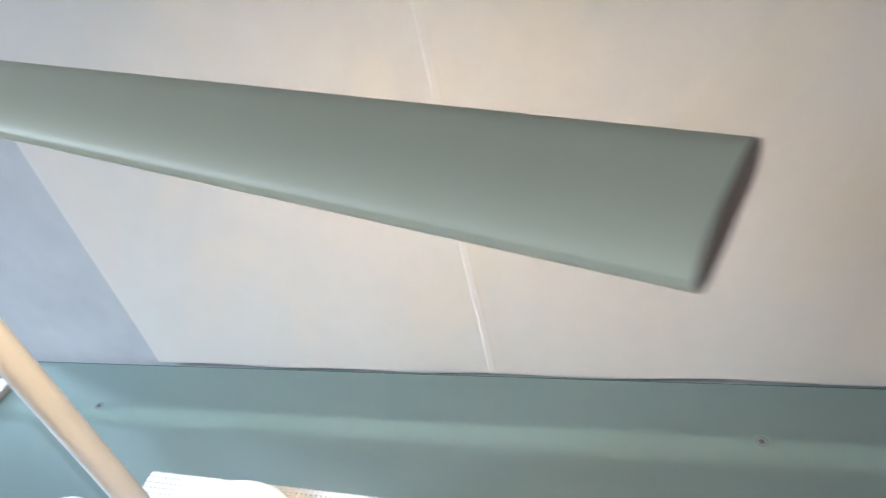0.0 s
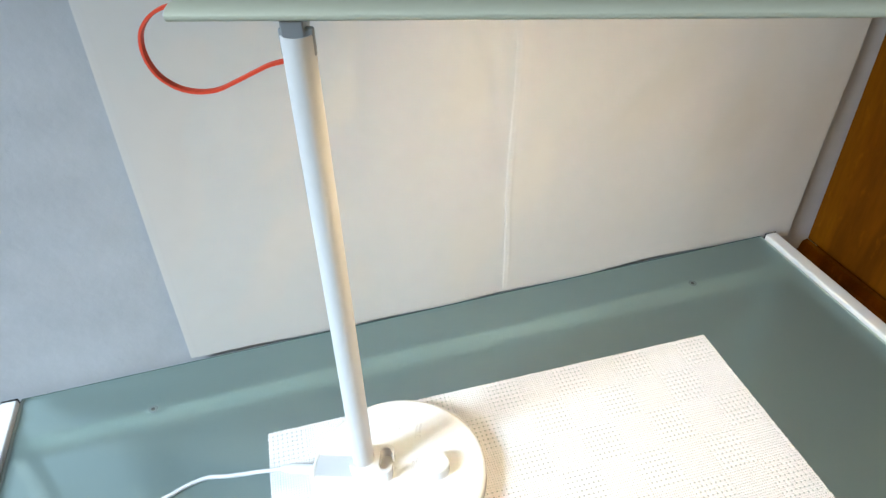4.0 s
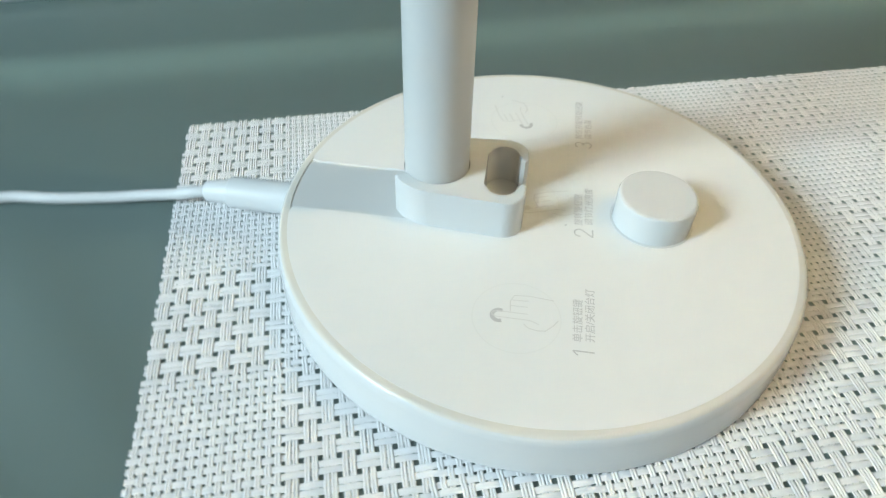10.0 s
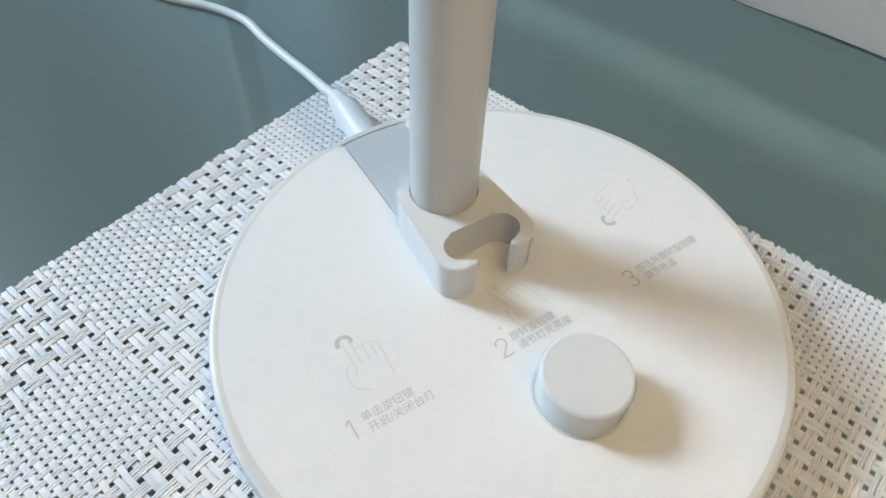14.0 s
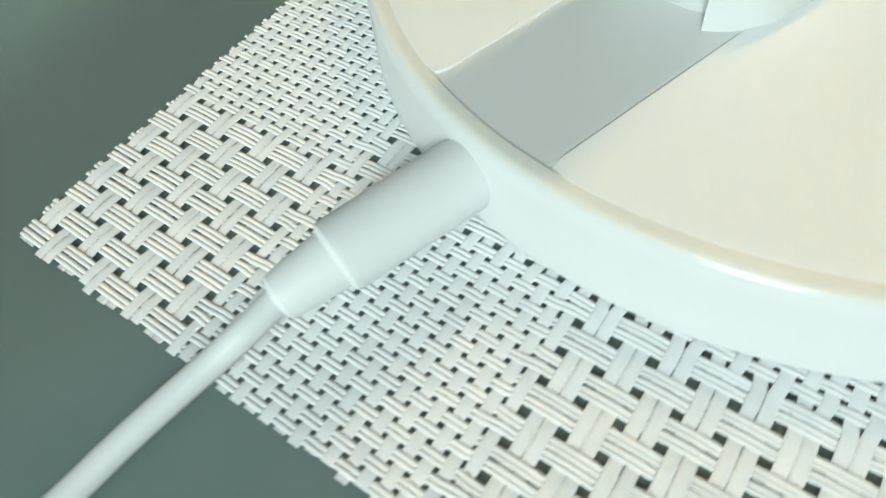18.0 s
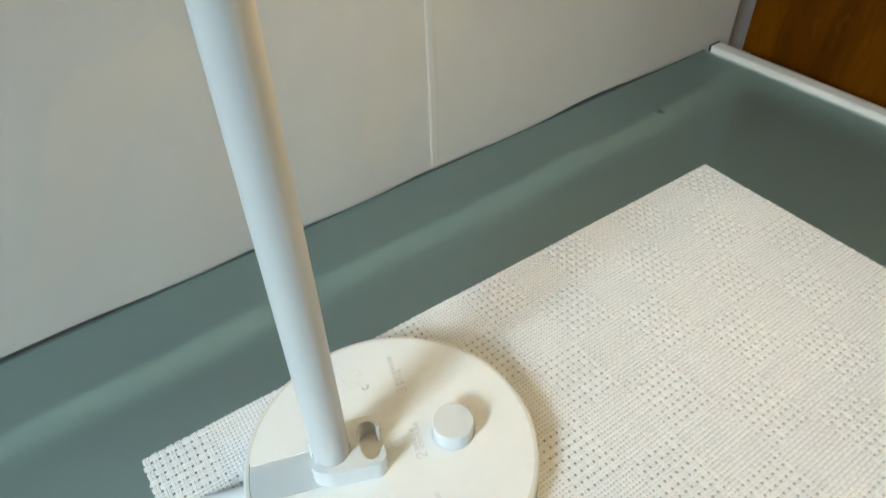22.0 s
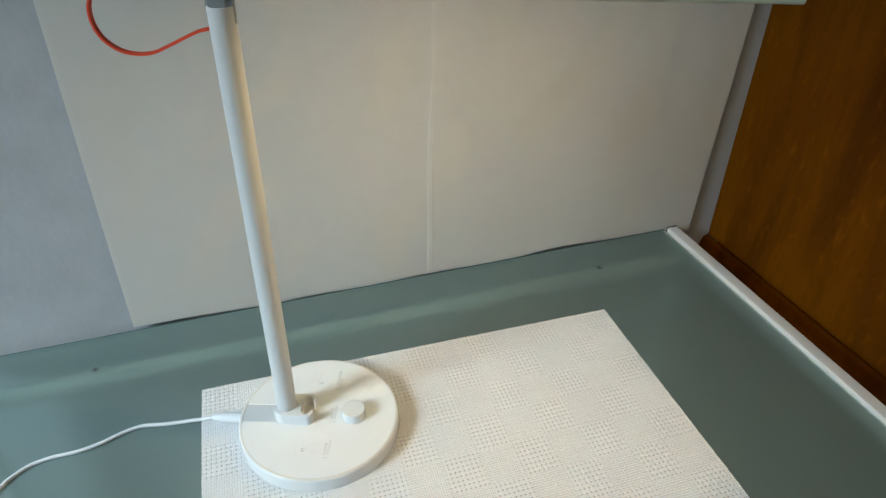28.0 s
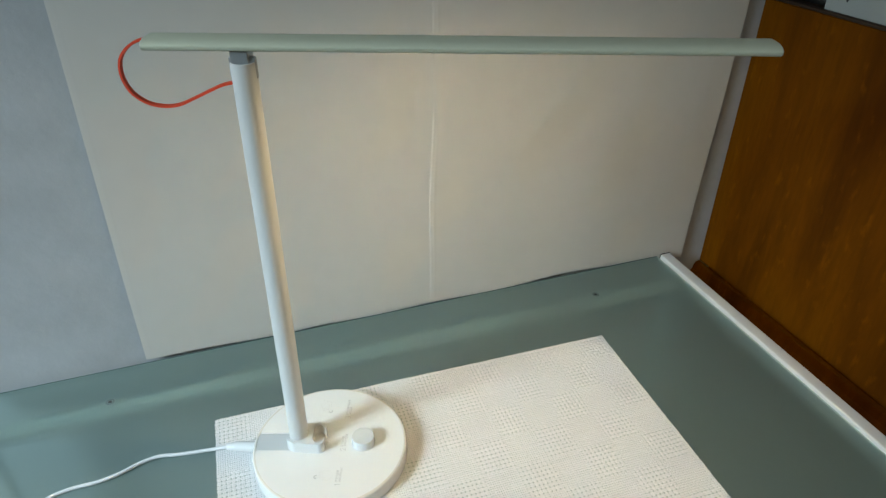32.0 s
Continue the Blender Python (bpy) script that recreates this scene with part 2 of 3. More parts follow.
M_PLATE = material("pale_grey_plate", (0.66, 0.665, 0.66), 0.45, var=0.03, scale=60)
M_FILM = material("protective_film", (0.80, 0.81, 0.81), 0.48, var=0.02, scale=25, big=10, bump=0.05, bump_scale=40)
M_RIM = material("cream_plastic", (0.70, 0.68, 0.63), 0.35, var=0.03, scale=60)
M_PRINT = material("grey_print", (0.56, 0.56, 0.57), 0.5, var=0.1)
M_FAINT = material("faint_print", (0.68, 0.68, 0.68), 0.4, var=0.03)
M_FAINTER = material("very_faint_print", (0.765, 0.772, 0.772), 0.4, var=0.03)
M_HOLE_SHADE = material("hole_shade", (0.05, 0.05, 0.05), 0.6, var=0.1)
M_RED = material("orange_red_fabric", (0.76, 0.062, 0.020), 0.55, var=0.12, scale=500, bump=0.35, bump_scale=1500)
M_CORD = material("white_rubber", (0.72, 0.74, 0.755), 0.42, var=0.03, scale=80)
M_MAT = material("woven_vinyl_tape", (0.83, 0.84, 0.865), 0.42, var=0.08, scale=400, big=14, second=(0.76, 0.77, 0.79))
M_CREAM = material("woven_vinyl_cord", (0.83, 0.835, 0.855), 0.42, var=0.10, scale=400, big=14, second=(0.76, 0.765, 0.78))
for m_strand in (M_MAT, M_CREAM):
    mt = m_strand.node_tree
    tone, span, dim = mt.nodes.new("ShaderNodeObjectInfo"), mt.nodes.new("ShaderNodeMapRange"), mt.nodes.new("ShaderNodeMix")
    span.inputs["To Min"].default_value, span.inputs["To Max"].default_value = 0.93, 1.0
    dim.data_type, dim.blend_type = "RGBA", "MULTIPLY"
    dim.inputs["Factor"].default_value = 1.0
    shown = mt.nodes["Principled BSDF"].inputs["Base Color"]
    mt.links.new(shown.links[0].from_socket, dim.inputs["A"])
    mt.links.new(tone.outputs["Random"], span.inputs["Value"])
    mt.links.new(span.outputs[0], dim.inputs["B"])
    mt.links.new(dim.outputs["Result"], shown)
M_DIFFUSER = material("milky_diffuser", (0.80, 0.80, 0.78), 0.4, var=0.02)
lit = M_DIFFUSER.node_tree.nodes["Principled BSDF"]
lit.inputs["Emission Color"].default_value, lit.inputs["Emission Strength"].default_value = (1.0, 0.76, 0.46, 1), 6.0

M_WOOD = wood_material("varnished_wood", (0.068, 0.0198, 0.0010), (0.110, 0.0332, 0.0012), (0.140, 0.0460, 0.0016))
M_CARD = material("printed_card", (0.30, 0.325, 0.325), 0.5, var=0.03)
M_DARKTOP = material("dark_stained_wood", (0.026, 0.011, 0.004), 0.5, var=0.3, scale=40)
M_ORANGE = material("orange_print", (0.42, 0.17, 0.06), 0.5, var=0.05)

# ---- mesh helpers ----


def link_bm(name, bm, mat, smooth=True):
    me = bpy.data.meshes.new(name)
    bmesh.ops.recalc_face_normals(bm, faces=bm.faces)
    bm.to_mesh(me)
    bm.free()
    me.materials.append(mat)
    if smooth:
        for p in me.polygons:
            p.use_smooth = True
        me.set_sharp_from_angle(angle=radians(32))
    ob = new(name, me)
    if smooth and len(me.polygons) < 4000:
        wn_mod = ob.modifiers.new("even_shading", "WEIGHTED_NORMAL")
        wn_mod.mode, wn_mod.keep_sharp = "FACE_AREA", True
    return ob


def part(name, bm, mat, parent=None, label="", smooth=True):
    ob = link_bm(name, bm, mat, smooth)
    if parent:
        ob.parent = parent
    if label:
        tagged(ob, label)
    return ob


def box(x0, x1, y0, y1, z0, z1, bevel=0.0, seg=2):
    bm = bmesh.new()
    bmesh.ops.create_cube(bm, size=1)
    for v in bm.verts:
        v.co = ((x0 + x1) / 2 + v.co.x * (x1 - x0), (y0 + y1) / 2 + v.co.y * (y1 - y0), (z0 + z1) / 2 + v.co.z * (z1 - z0))
    if bevel:
        bmesh.ops.bevel(bm, geom=bm.edges[:], offset=bevel, segments=seg, profile=0.5, affect="EDGES")
    return bm


def lathe(profile, n=96, cx=0.0, cy=0.0):
    """Turns (r, z) points about an upright axis; the ends close at r = 0."""
    bm = bmesh.new()
    rings = []
    for r, z in profile:
        if r < 1e-6:
            rings.append([bm.verts.new((cx, cy, z))])
        else:
            rings.append([bm.verts.new((cx + r * math.cos(2 * math.pi * k / n), cy + r * math.sin(2 * math.pi * k / n), z)) for k in range(n)])
    for a, b in zip(rings, rings[1:]):
        for k in range(n):
            if len(a) == 1 and len(b) == 1:
                continue
            if len(a) == 1:
                bm.faces.new((a[0], b[k], b[(k + 1) % n]))
            elif len(b) == 1:
                bm.faces.new((a[k], b[0], a[(k + 1) % n]))
            else:
                bm.faces.new((a[k], b[k], b[(k + 1) % n], a[(k + 1) % n]))
    return bm


def smooth_path(points, n):
    """A Catmull-Rom line through the points."""
    p = [Vector(q) for q in points]
    p = [2 * p[0] - p[1]] + p + [2 * p[-1] - p[-2]]
    out = []
    for k in range(1, len(p) - 2):
        for i in range(n):
            t = i / n
            a, b, c, d = p[k - 1], p[k], p[k + 1], p[k + 2]
            out.append(0.5 * ((2 * b) + (c - a) * t + (2 * a - 5 * b + 4 * c - d) * t * t + (3 * b - a - 3 * c + d) * t ** 3))
    out.append(p[-2])
    return out


def sweep(path, section, side=None):
    """Draws a closed section (a, b) along a line. side: the way of the section's first axis, kept all along."""
    bm = bmesh.new()
    rings = []
    for k, q in enumerate(path):
        t = (path[min(k + 1, len(path) - 1)] - path[max(k - 1, 0)]).normalized()
        s = Vector(side) if side else t.cross(Vector((0, 0, 1)))
        if s.length < 1e-6:
            s = Vector((1, 0, 0))
        s = (s - t * s.dot(t)).normalized()
        u = s.cross(t)
        sec = section(k / (len(path) - 1)) if callable(section) else section
        rings.append([bm.verts.new(q + s * a + u * b) for a, b in sec])
    m = len(rings[0])
    for a, b in zip(rings, rings[1:]):
        for k in range(m):
            bm.faces.new((a[k], a[(k + 1) % m], b[(k + 1) % m], b[k]))
    bm.faces.new(rings[0][::-1])
    bm.faces.new(rings[-1])
    return bm


def ring(r, n=16):
    return [(r * math.cos(2 * math.pi * k / n), r * math.sin(2 * math.pi * k / n)) for k in range(n)]


def slab(outline, z0, z1, bevel=0.0):
    """An upright prism over an outline, its top edge rounded."""
    bm = bmesh.new()
    lower = [bm.verts.new((x, y, z0)) for x, y in outline]
    upper = [bm.verts.new((x, y, z1)) for x, y in outline]
    bm.faces.new(lower[::-1])
    top = bm.faces.new(upper)
    n = len(outline)
    for k in range(n):
        bm.faces.new((lower[k], lower[(k + 1) % n], upper[(k + 1) % n], upper[k]))
    if bevel:
        bmesh.ops.bevel(bm, geom=list(top.edges), offset=bevel, segments=3, profile=0.5, affect="EDGES")
    return bm


def arc(cx, cy, r, a0, a1, n):
    return [(cx + r * math.cos(radians(a0 + (a1 - a0) * k / n)), cy + r * math.sin(radians(a0 + (a1 - a0) * k / n))) for k in range(n + 1)]


def flat_stroke(points, width, z0, z1):
    """A thin printed line through (x, y) points."""
    bm = bmesh.new()
    left, right = [], []
    for k, (x, y) in enumerate(points):
        a, b = Vector(points[max(k - 1, 0)]), Vector(points[min(k + 1, len(points) - 1)])
        d = (b - a).normalized()
        n = Vector((-d.y, d.x)) * width / 2
        left.append(bm.verts.new((x + n.x, y + n.y, z1)))
        right.append(bm.verts.new((x - n.x, y - n.y, z1)))
    for k in range(len(points) - 1):
        bm.faces.new((left[k], right[k], right[k + 1], left[k + 1]))
    return bm


def merged(bms):
    out = bmesh.new()
    for b in bms:
        me = bpy.data.meshes.new("tmp")
        b.to_mesh(me)
        b.free()
        out.from_mesh(me)
        bpy.data.meshes.remove(me)
    return out


def written(name, text, size, m, mat, parent, label=""):
    """Flat lettering in the built-in font, as a mesh."""
    cu = bpy.data.curves.new(name, "FONT")
    cu.body, cu.size, cu.extrude = text, size, 0.00003
    cu.align_x, cu.align_y = "LEFT", "CENTER"
    tmp = bpy.data.objects.new(name, cu)
    scene.collection.objects.link(tmp)
    dg = bpy.context.evaluated_depsgraph_get()
    me = bpy.data.meshes.new_from_object(tmp.evaluated_get(dg))
    bpy.data.objects.remove(tmp)
    me.transform(m)
    me.materials.clear()
    me.materials.append(mat)
    ob = new(name, me)
    ob.parent = parent
    if label:
        tagged(ob, label)
    return ob


def thing(name, m=Matrix(), **tags):
    ob = new(name)
    ob.empty_display_size = 0.05
    ob.matrix_world = m
    return tagged(ob, **tags)


# ---- room ----
T = 0.12
tagged(part("floor", box(ROOM_X0 - T, ROOM_X1 + T, ROOM_Y0 - T, WALL_Y + T, FLOOR_Z - 0.1, FLOOR_Z), M_FLOOR), "dark brown floor below the desk", "floor", kind="structure")
tagged(part("ceiling", box(ROOM_X0 - T, ROOM_X1 + T, ROOM_Y0 - T, WALL_Y + T, CEIL_Z, CEIL_Z + 0.1), M_CEIL), "plain white painted ceiling", "ceiling", kind="structure")
tagged(part("wall_back", box(ROOM_X0 - T, ROOM_X1 + T, WALL_Y, WALL_Y + T, FLOOR_Z, CEIL_Z), M_WALL), "grey-blue painted plaster wall behind the desk", "wall", kind="structure")
tagged(part("wall_front", merged([
    box(ROOM_X0 - T, W3_X0, ROOM_Y0 - T, ROOM_Y0, FLOOR_Z, CEIL_Z), box(W3_X1, ROOM_X1 + T, ROOM_Y0 - T, ROOM_Y0, FLOOR_Z, CEIL_Z),
    box(W3_X0, W3_X1, ROOM_Y0 - T, ROOM_Y0, FLOOR_Z, W3_Z0), box(W3_X0, W3_X1, ROOM_Y0 - T, ROOM_Y0, W3_Z1, CEIL_Z)]), M_ROOM),
    "plain painted wall opposite the desk with an added opening for fill light", "wall", kind="structure")
tagged(part("wall_right", merged([
    box(ROOM_X1, ROOM_X1 + T, ROOM_Y0, W2_Y0, FLOOR_Z, CEIL_Z), box(ROOM_X1, ROOM_X1 + T, W2_Y1, WALL_Y, FLOOR_Z, CEIL_Z),
    box(ROOM_X1, ROOM_X1 + T, W2_Y0, W2_Y1, FLOOR_Z, W2_Z0), box(ROOM_X1, ROOM_X1 + T, W2_Y0, W2_Y1, W2_Z1, CEIL_Z)]), M_ROOM),
    "plain painted side wall with an added window opening for fill light", "wall", kind="structure")
tagged(part("wall_left", merged([
    box(ROOM_X0 - T, ROOM_X0, ROOM_Y0, WIN_Y0, FLOOR_Z, CEIL_Z), box(ROOM_X0 - T, ROOM_X0, WIN_Y1, WALL_Y, FLOOR_Z, CEIL_Z),
    box(ROOM_X0 - T, ROOM_X0, WIN_Y0, WIN_Y1, FLOOR_Z, WIN_Z0), box(ROOM_X0 - T, ROOM_X0, WIN_Y0, WIN_Y1, WIN_Z1, CEIL_Z)]), M_ROOM),
    "plain painted side wall with a window opening", "wall", kind="structure")
win = thing("window_1", label="white framed window that lights the desk", category="window", kind="structure")
for nm, b in (("window_frame", box(ROOM_X0 - 0.09, ROOM_X0 - 0.05, WIN_Y0, WIN_Y1, WIN_Z0, WIN_Z0 + 0.04, 0.004)), ("window_frame", box(ROOM_X0 - 0.09, ROOM_X0 - 0.05, WIN_Y0, WIN_Y1, WIN_Z1 - 0.04, WIN_Z1, 0.004)),
              ("window_frame", box(ROOM_X0 - 0.09, ROOM_X0 - 0.05, WIN_Y0, WIN_Y0 + 0.04, WIN_Z0 + 0.04, WIN_Z1 - 0.04, 0.004)), ("window_frame", box(ROOM_X0 - 0.09, ROOM_X0 - 0.05, WIN_Y1 - 0.04, WIN_Y1, WIN_Z0 + 0.04, WIN_Z1 - 0.04, 0.004)),
              ("window_sill", box(ROOM_X0 - 0.05, ROOM_X0 + 0.05, WIN_Y0 - 0.03, WIN_Y1 + 0.03, WIN_Z0 - 0.025, WIN_Z0 - 0.003, 0.004))):
    part(nm, b, M_RAIL, win)
# unseen frame, added round the right-hand fill lamp
added_win2 = thing("added_window_2", label="added white frame round the unseen fill opening beyond the chest", category="window", kind="structure")
for b in (box(ROOM_X1 + 0.05, ROOM_X1 + 0.09, W2_Y0, W2_Y1, W2_Z0, W2_Z0 + 0.04, 0.004), box(ROOM_X1 + 0.05, ROOM_X1 + 0.09, W2_Y0, W2_Y1, W2_Z1 - 0.04, W2_Z1, 0.004),
          box(ROOM_X1 + 0.05, ROOM_X1 + 0.09, W2_Y0, W2_Y0 + 0.04, W2_Z0 + 0.04, W2_Z1 - 0.04, 0.004), box(ROOM_X1 + 0.05, ROOM_X1 + 0.09, W2_Y1 - 0.04, W2_Y1, W2_Z0 + 0.04, W2_Z1 - 0.04, 0.004)):
    part("window_frame", b, M_RAIL, added_win2)

# added frame, never in view, for the fill lamp across the room
added_win3 = thing("added_window_3", label="added white frame round the unseen fill opening across the room", category="window", kind="structure")
for b in (box(W3_X0, W3_X1, ROOM_Y0 - 0.09, ROOM_Y0 - 0.05, W3_Z0, W3_Z0 + 0.04, 0.004), box(W3_X0, W3_X1, ROOM_Y0 - 0.09, ROOM_Y0 - 0.05, W3_Z1 - 0.04, W3_Z1, 0.004),
          box(W3_X0, W3_X0 + 0.04, ROOM_Y0 - 0.09, ROOM_Y0 - 0.05, W3_Z0 + 0.04, W3_Z1 - 0.04, 0.004), box(W3_X1 - 0.04, W3_X1, ROOM_Y0 - 0.09, ROOM_Y0 - 0.05, W3_Z0 + 0.04, W3_Z1 - 0.04, 0.004)):
    part("window_frame", b, M_RAIL, added_win3)

# ---- desk ----
DESK_X0, DESK_X1, DESK_Y0, DESK_Y1 = -0.3335, 0.5165, -0.42, 0.1985
desk = thing("desk", label="desk with a grey-green frosted glass top in a white steel frame", category="desk")
top = part("glass_top", box(DESK_X0, DESK_X1, DESK_Y0, DESK_Y1, -0.0055, 0.0), M_CLEAR, desk, "grey-green frosted glass desk top", smooth=False)
top.data.materials.append(M_GLASS)
for p in top.data.polygons:
    p.material_index = 1 if p.normal.z > 0.9 else 0
part("glass_edge", box(DESK_X0, DESK_X1, DESK_Y1 + 0.0002, DESK_Y1 + 0.0012, -0.0056, 0.0001, 0.0003), M_EDGE, desk, "dark green polished edge of the glass")


def rail(x):
    tilt = 0.0083
    def at(y):
        return x + (y - 0.1925) * tilt
    path = [Vector((at(y), y, -0.009)) for y in (0.1935, 0.10, 0.0, -0.2, DESK_Y0 - 0.01)]
    w, h, r = 0.0079, 0.0145, 0.0022
    sec = arc(w - r, h - r, r, 0, 90, 3) + arc(-w + r, h - r, r, 90, 180, 3) + arc(-w + r, -h + r, r, 180, 270, 3) + arc(w - r, -h + r, r, 270, 360, 3)
    ob = part("side_rail", sweep(path, sec), M_RAIL, desk, "white lacquered side rail")
    part("end_cap", box(at(0.195) - 0.0079, at(0.195) + 0.0079, 0.1936, 0.1965, -0.0235, 0.0057, 0.001), M_BLACK, ob, "black plastic end cap")


# glass edges by the rails, with the light they catch painted as pale colour
for x0 in (DESK_X0 + 0.0004, DESK_X1 - 0.0026):
    part("glass_edge", box(x0, x0 + 0.0022, DESK_Y0, DESK_Y1 - 0.002, -0.002, 0.0004, 0.0003), M_LIT_EDGE, desk, "edge of the glass along the rail, its catch of light put into the pale colour")
rail(0.5263)
rail(-0.3415)
for y in (0.1465, -0.36):
    tb = part("cross_tube", sweep([Vector((x, y, -0.0170)) for x in (DESK_X0 + 0.002, 0.0, DESK_X1 - 0.002)], ring(0.0108, 28)), M_TUBE, desk, "pale lacquered cross tube under the glass")
    for x in (-0.2081, 0.3839):
        part("bolt_pad", lathe([(0.0026, -0.0003), (0.0026, 0.00012), (0.0044, 0.00012), (0.0050, -0.0003)], 36, x, y), M_PAD, tb, "pale ring of the glass fixing")
        part("bolt", lathe([(0, 0.0002), (0.0019, 0.0002), (0.0024, -0.0002), (0.0024, -0.0075), (0, -0.0075)], 24, x, y), M_BOLT, tb, "dark bolt head")
for x in (-0.3415, 0.5235):
    for y in (0.165, -0.40):
        part("leg", box(x - 0.0075, x + 0.0075, y - 0.010, y + 0.010, FLOOR_Z, -0.0236, 0.002), M_RAIL, desk)

# ---- paper on the wall ----


def seam_x(z):
    t = min(1, max(0, (z - 0.10) / 0.22))
    return 0.1715 + 0.0045 * t * t * (3 - 2 * t) + 0.0008 * math.sin(z * 31)


def paper_sheet(name, left, right, bottom, top, off, curl, lip, label):
    nz = 60
    width = right(0) - left(0)
    cols = [k * 0.0005 / width for k in range(19)] + [k / 80 for k in range(3, 81)]
    nx = len(cols) - 1
    bm = bmesh.new()
    grid = []
    for j in range(nz + 1):
        row = []
        for i in range(nx + 1):
            a, c = cols[i], j / nz
            x0 = left(0) + a * (right(0) - left(0))
            z = bottom(x0) * (1 - c) ** 3 + c * top
            x = left(z) + a * (right(z) - left(z))
            y = WALL_Y - 0.0042 + off + 0.0010 * math.sin(7 * x + 5 * z) + 0.0007 * noise.noise(Vector((x * 14, z * 12, off * 900))) + curl(x, z, a) + lip * (1 - math.exp(-(a * width / 0.0011) ** 2)) - lip + lip * 0.5 * math.exp(-((a * width - 0.0056) / 0.0018) ** 2)
            row.append(bm.verts.new((x, y, z)))
        grid.append(row)
    for j in range(nz):
        for i in range(nx):
            bm.faces.new((grid[j][i], grid[j][i + 1], grid[j + 1][i + 1], grid[j + 1][i]))
    back = [[bm.verts.new((v.co.x, v.co.y + 0.0005, v.co.z)) for v in row] for row in grid]
    for j in range(nz):
        for i in range(nx):
            bm.faces.new((back[j][i], back[j + 1][i], back[j + 1][i + 1], back[j][i + 1]))
    rim = [(0, i) for i in range(nx)] + [(j, nx) for j in range(nz)] + [(nz, i) for i in range(nx, 0, -1)] + [(j, 0) for j in range(nz, 0, -1)]
    for (j, i), (q, p) in zip(rim, rim[1:] + rim[:1]):
        bm.faces.new((grid[j][i], back[j][i], back[q][p], grid[q][p]))
    return tagged(part(name, bm, M_PAPER), label, "paper sheet", "paper sheets on the wall")


def low_left(x):
    return -0.0026 + 0.0050 * math.exp(-(x + 0.172) / 0.085) + 0.0006 * math.sin(x * 43.0)


def low_right(x):
    t = min(1, max(0.0, (x - 0.50) / 0.062))
    lifted = -0.0026 + 0.0042 * math.exp(-((x - 0.37) / 0.065) ** 2) + 0.0005 * math.sin(x * 41.0)
    return lifted * (1 - t) - 0.0115 * t


paper_sheet("paper_sheet", lambda z: -0.1722 + 0.0115 * max(0, z - 0.10) * 0.9, lambda z: seam_x(z) + 0.006, low_left, 0.80, 0.0,
            lambda x, z, a: -0.0014 * math.exp(-max(0, z) / 0.025) * (0.5 + 0.5 * math.sin(19 * x)), -0.00010,
            "large white paper sheet hung on the wall, its lower edge wavy")
paper_sheet("paper_sheet", seam_x, lambda z: 0.5622 + 0.040 * max(0, z), low_right, 0.80, -0.0013,
            lambda x, z, a: -0.0016 * math.exp(-max(0, z) / 0.025) * (0.5 + 0.5 * math.sin(21 * x + 1)), -0.00038,
            "large white paper sheet overlapping its neighbour on the wall")

# ---- chest beside the desk ----
CH_X, CH_TOP = 0.604, 0.3545
chest = thing("wooden_chest", label="old varnished orange-brown wooden chest beside the desk", category="chest")
part("side_panel", box(CH_X, CH_X + 0.022, -0.78, WALL_Y - 0.0012, -0.0295, CH_TOP - 0.0045, 0.0015), M_WOOD, chest)
part("top_board", box(CH_X - 0.0012, 1.06, -0.80, WALL_Y - 0.001, CH_TOP - 0.0043, CH_TOP, 0.0015, 3), M_DARKTOP, chest, "dark stained top edge")
mould = [Vector((CH_X, y, -0.043)) for y in (WALL_Y - 0.0012, 0.0, -0.4, -0.79)]
part("base_moulding", sweep(mould, [(0.0, -0.014), (0.012, -0.014), (0.0145, -0.009), (0.0135, -0.003), (0.0095, 0.001), (0.0085, 0.007), (0.006, 0.012), (0.0, 0.0130)][::-1], side=(-1, 0, 0)), M_WOOD, chest, "rounded wooden base moulding")
part("body", box(CH_X + 0.0222, 1.05, -0.775, WALL_Y - 0.0016, FLOOR_Z + 0.05, CH_TOP - 0.0045), M_WOOD, chest)
part("lower_panel", box(CH_X + 0.006, CH_X + 0.022, -0.775, WALL_Y - 0.0014, FLOOR_Z + 0.05, -0.0575, 0.001), M_WOOD, chest)
for y0 in (-0.77, WALL_Y - 0.06):
    part("foot", box(CH_X + 0.01, CH_X + 0.06, y0, y0 + 0.05, FLOOR_Z, FLOOR_Z + 0.0498, 0.003), M_WOOD, chest)

carton = thing("printed_carton", pose(0.606, 0.0, CH_TOP), label="white printed carton standing on the chest", category="carton")
part("body", box(0.0, 0.05, -0.17, 0.1225, 0.0, 0.26, 0.001), M_CARD, carton)
for y in (0.107, 0.0955):
    tip = [sweep([Vector((-0.0004, y + side * 0.0030, 0.0178)), Vector((-0.0004, y, 0.0128))], [(-0.0002, -0.0005), (0.0002, -0.0005), (0.0002, 0.0005), (-0.0002, 0.0005)], side=(1, 0, 0)) for side in (-1, 1)]
    part("arrow", merged([box(-0.0006, -0.0001, y - 0.0004, y + 0.0004, 0.0128, 0.06)] + tip), M_BLACK, carton, "thin black printed arrow")
for k in range(9):
    part("printed_bar", box(-0.0006, -0.0001, 0.0680 - 0.0095 * k, 0.0735 - 0.0095 * k, 0.026, 0.0355 if k in (0, 2, 5) else 0.0325), M_ORANGE, carton, "dull orange printed bar")
part("printed_bar", box(-0.0006, -0.0001, -0.14, 0.074, 0.052, 0.060), M_PRINT, carton, "grey printed bar")
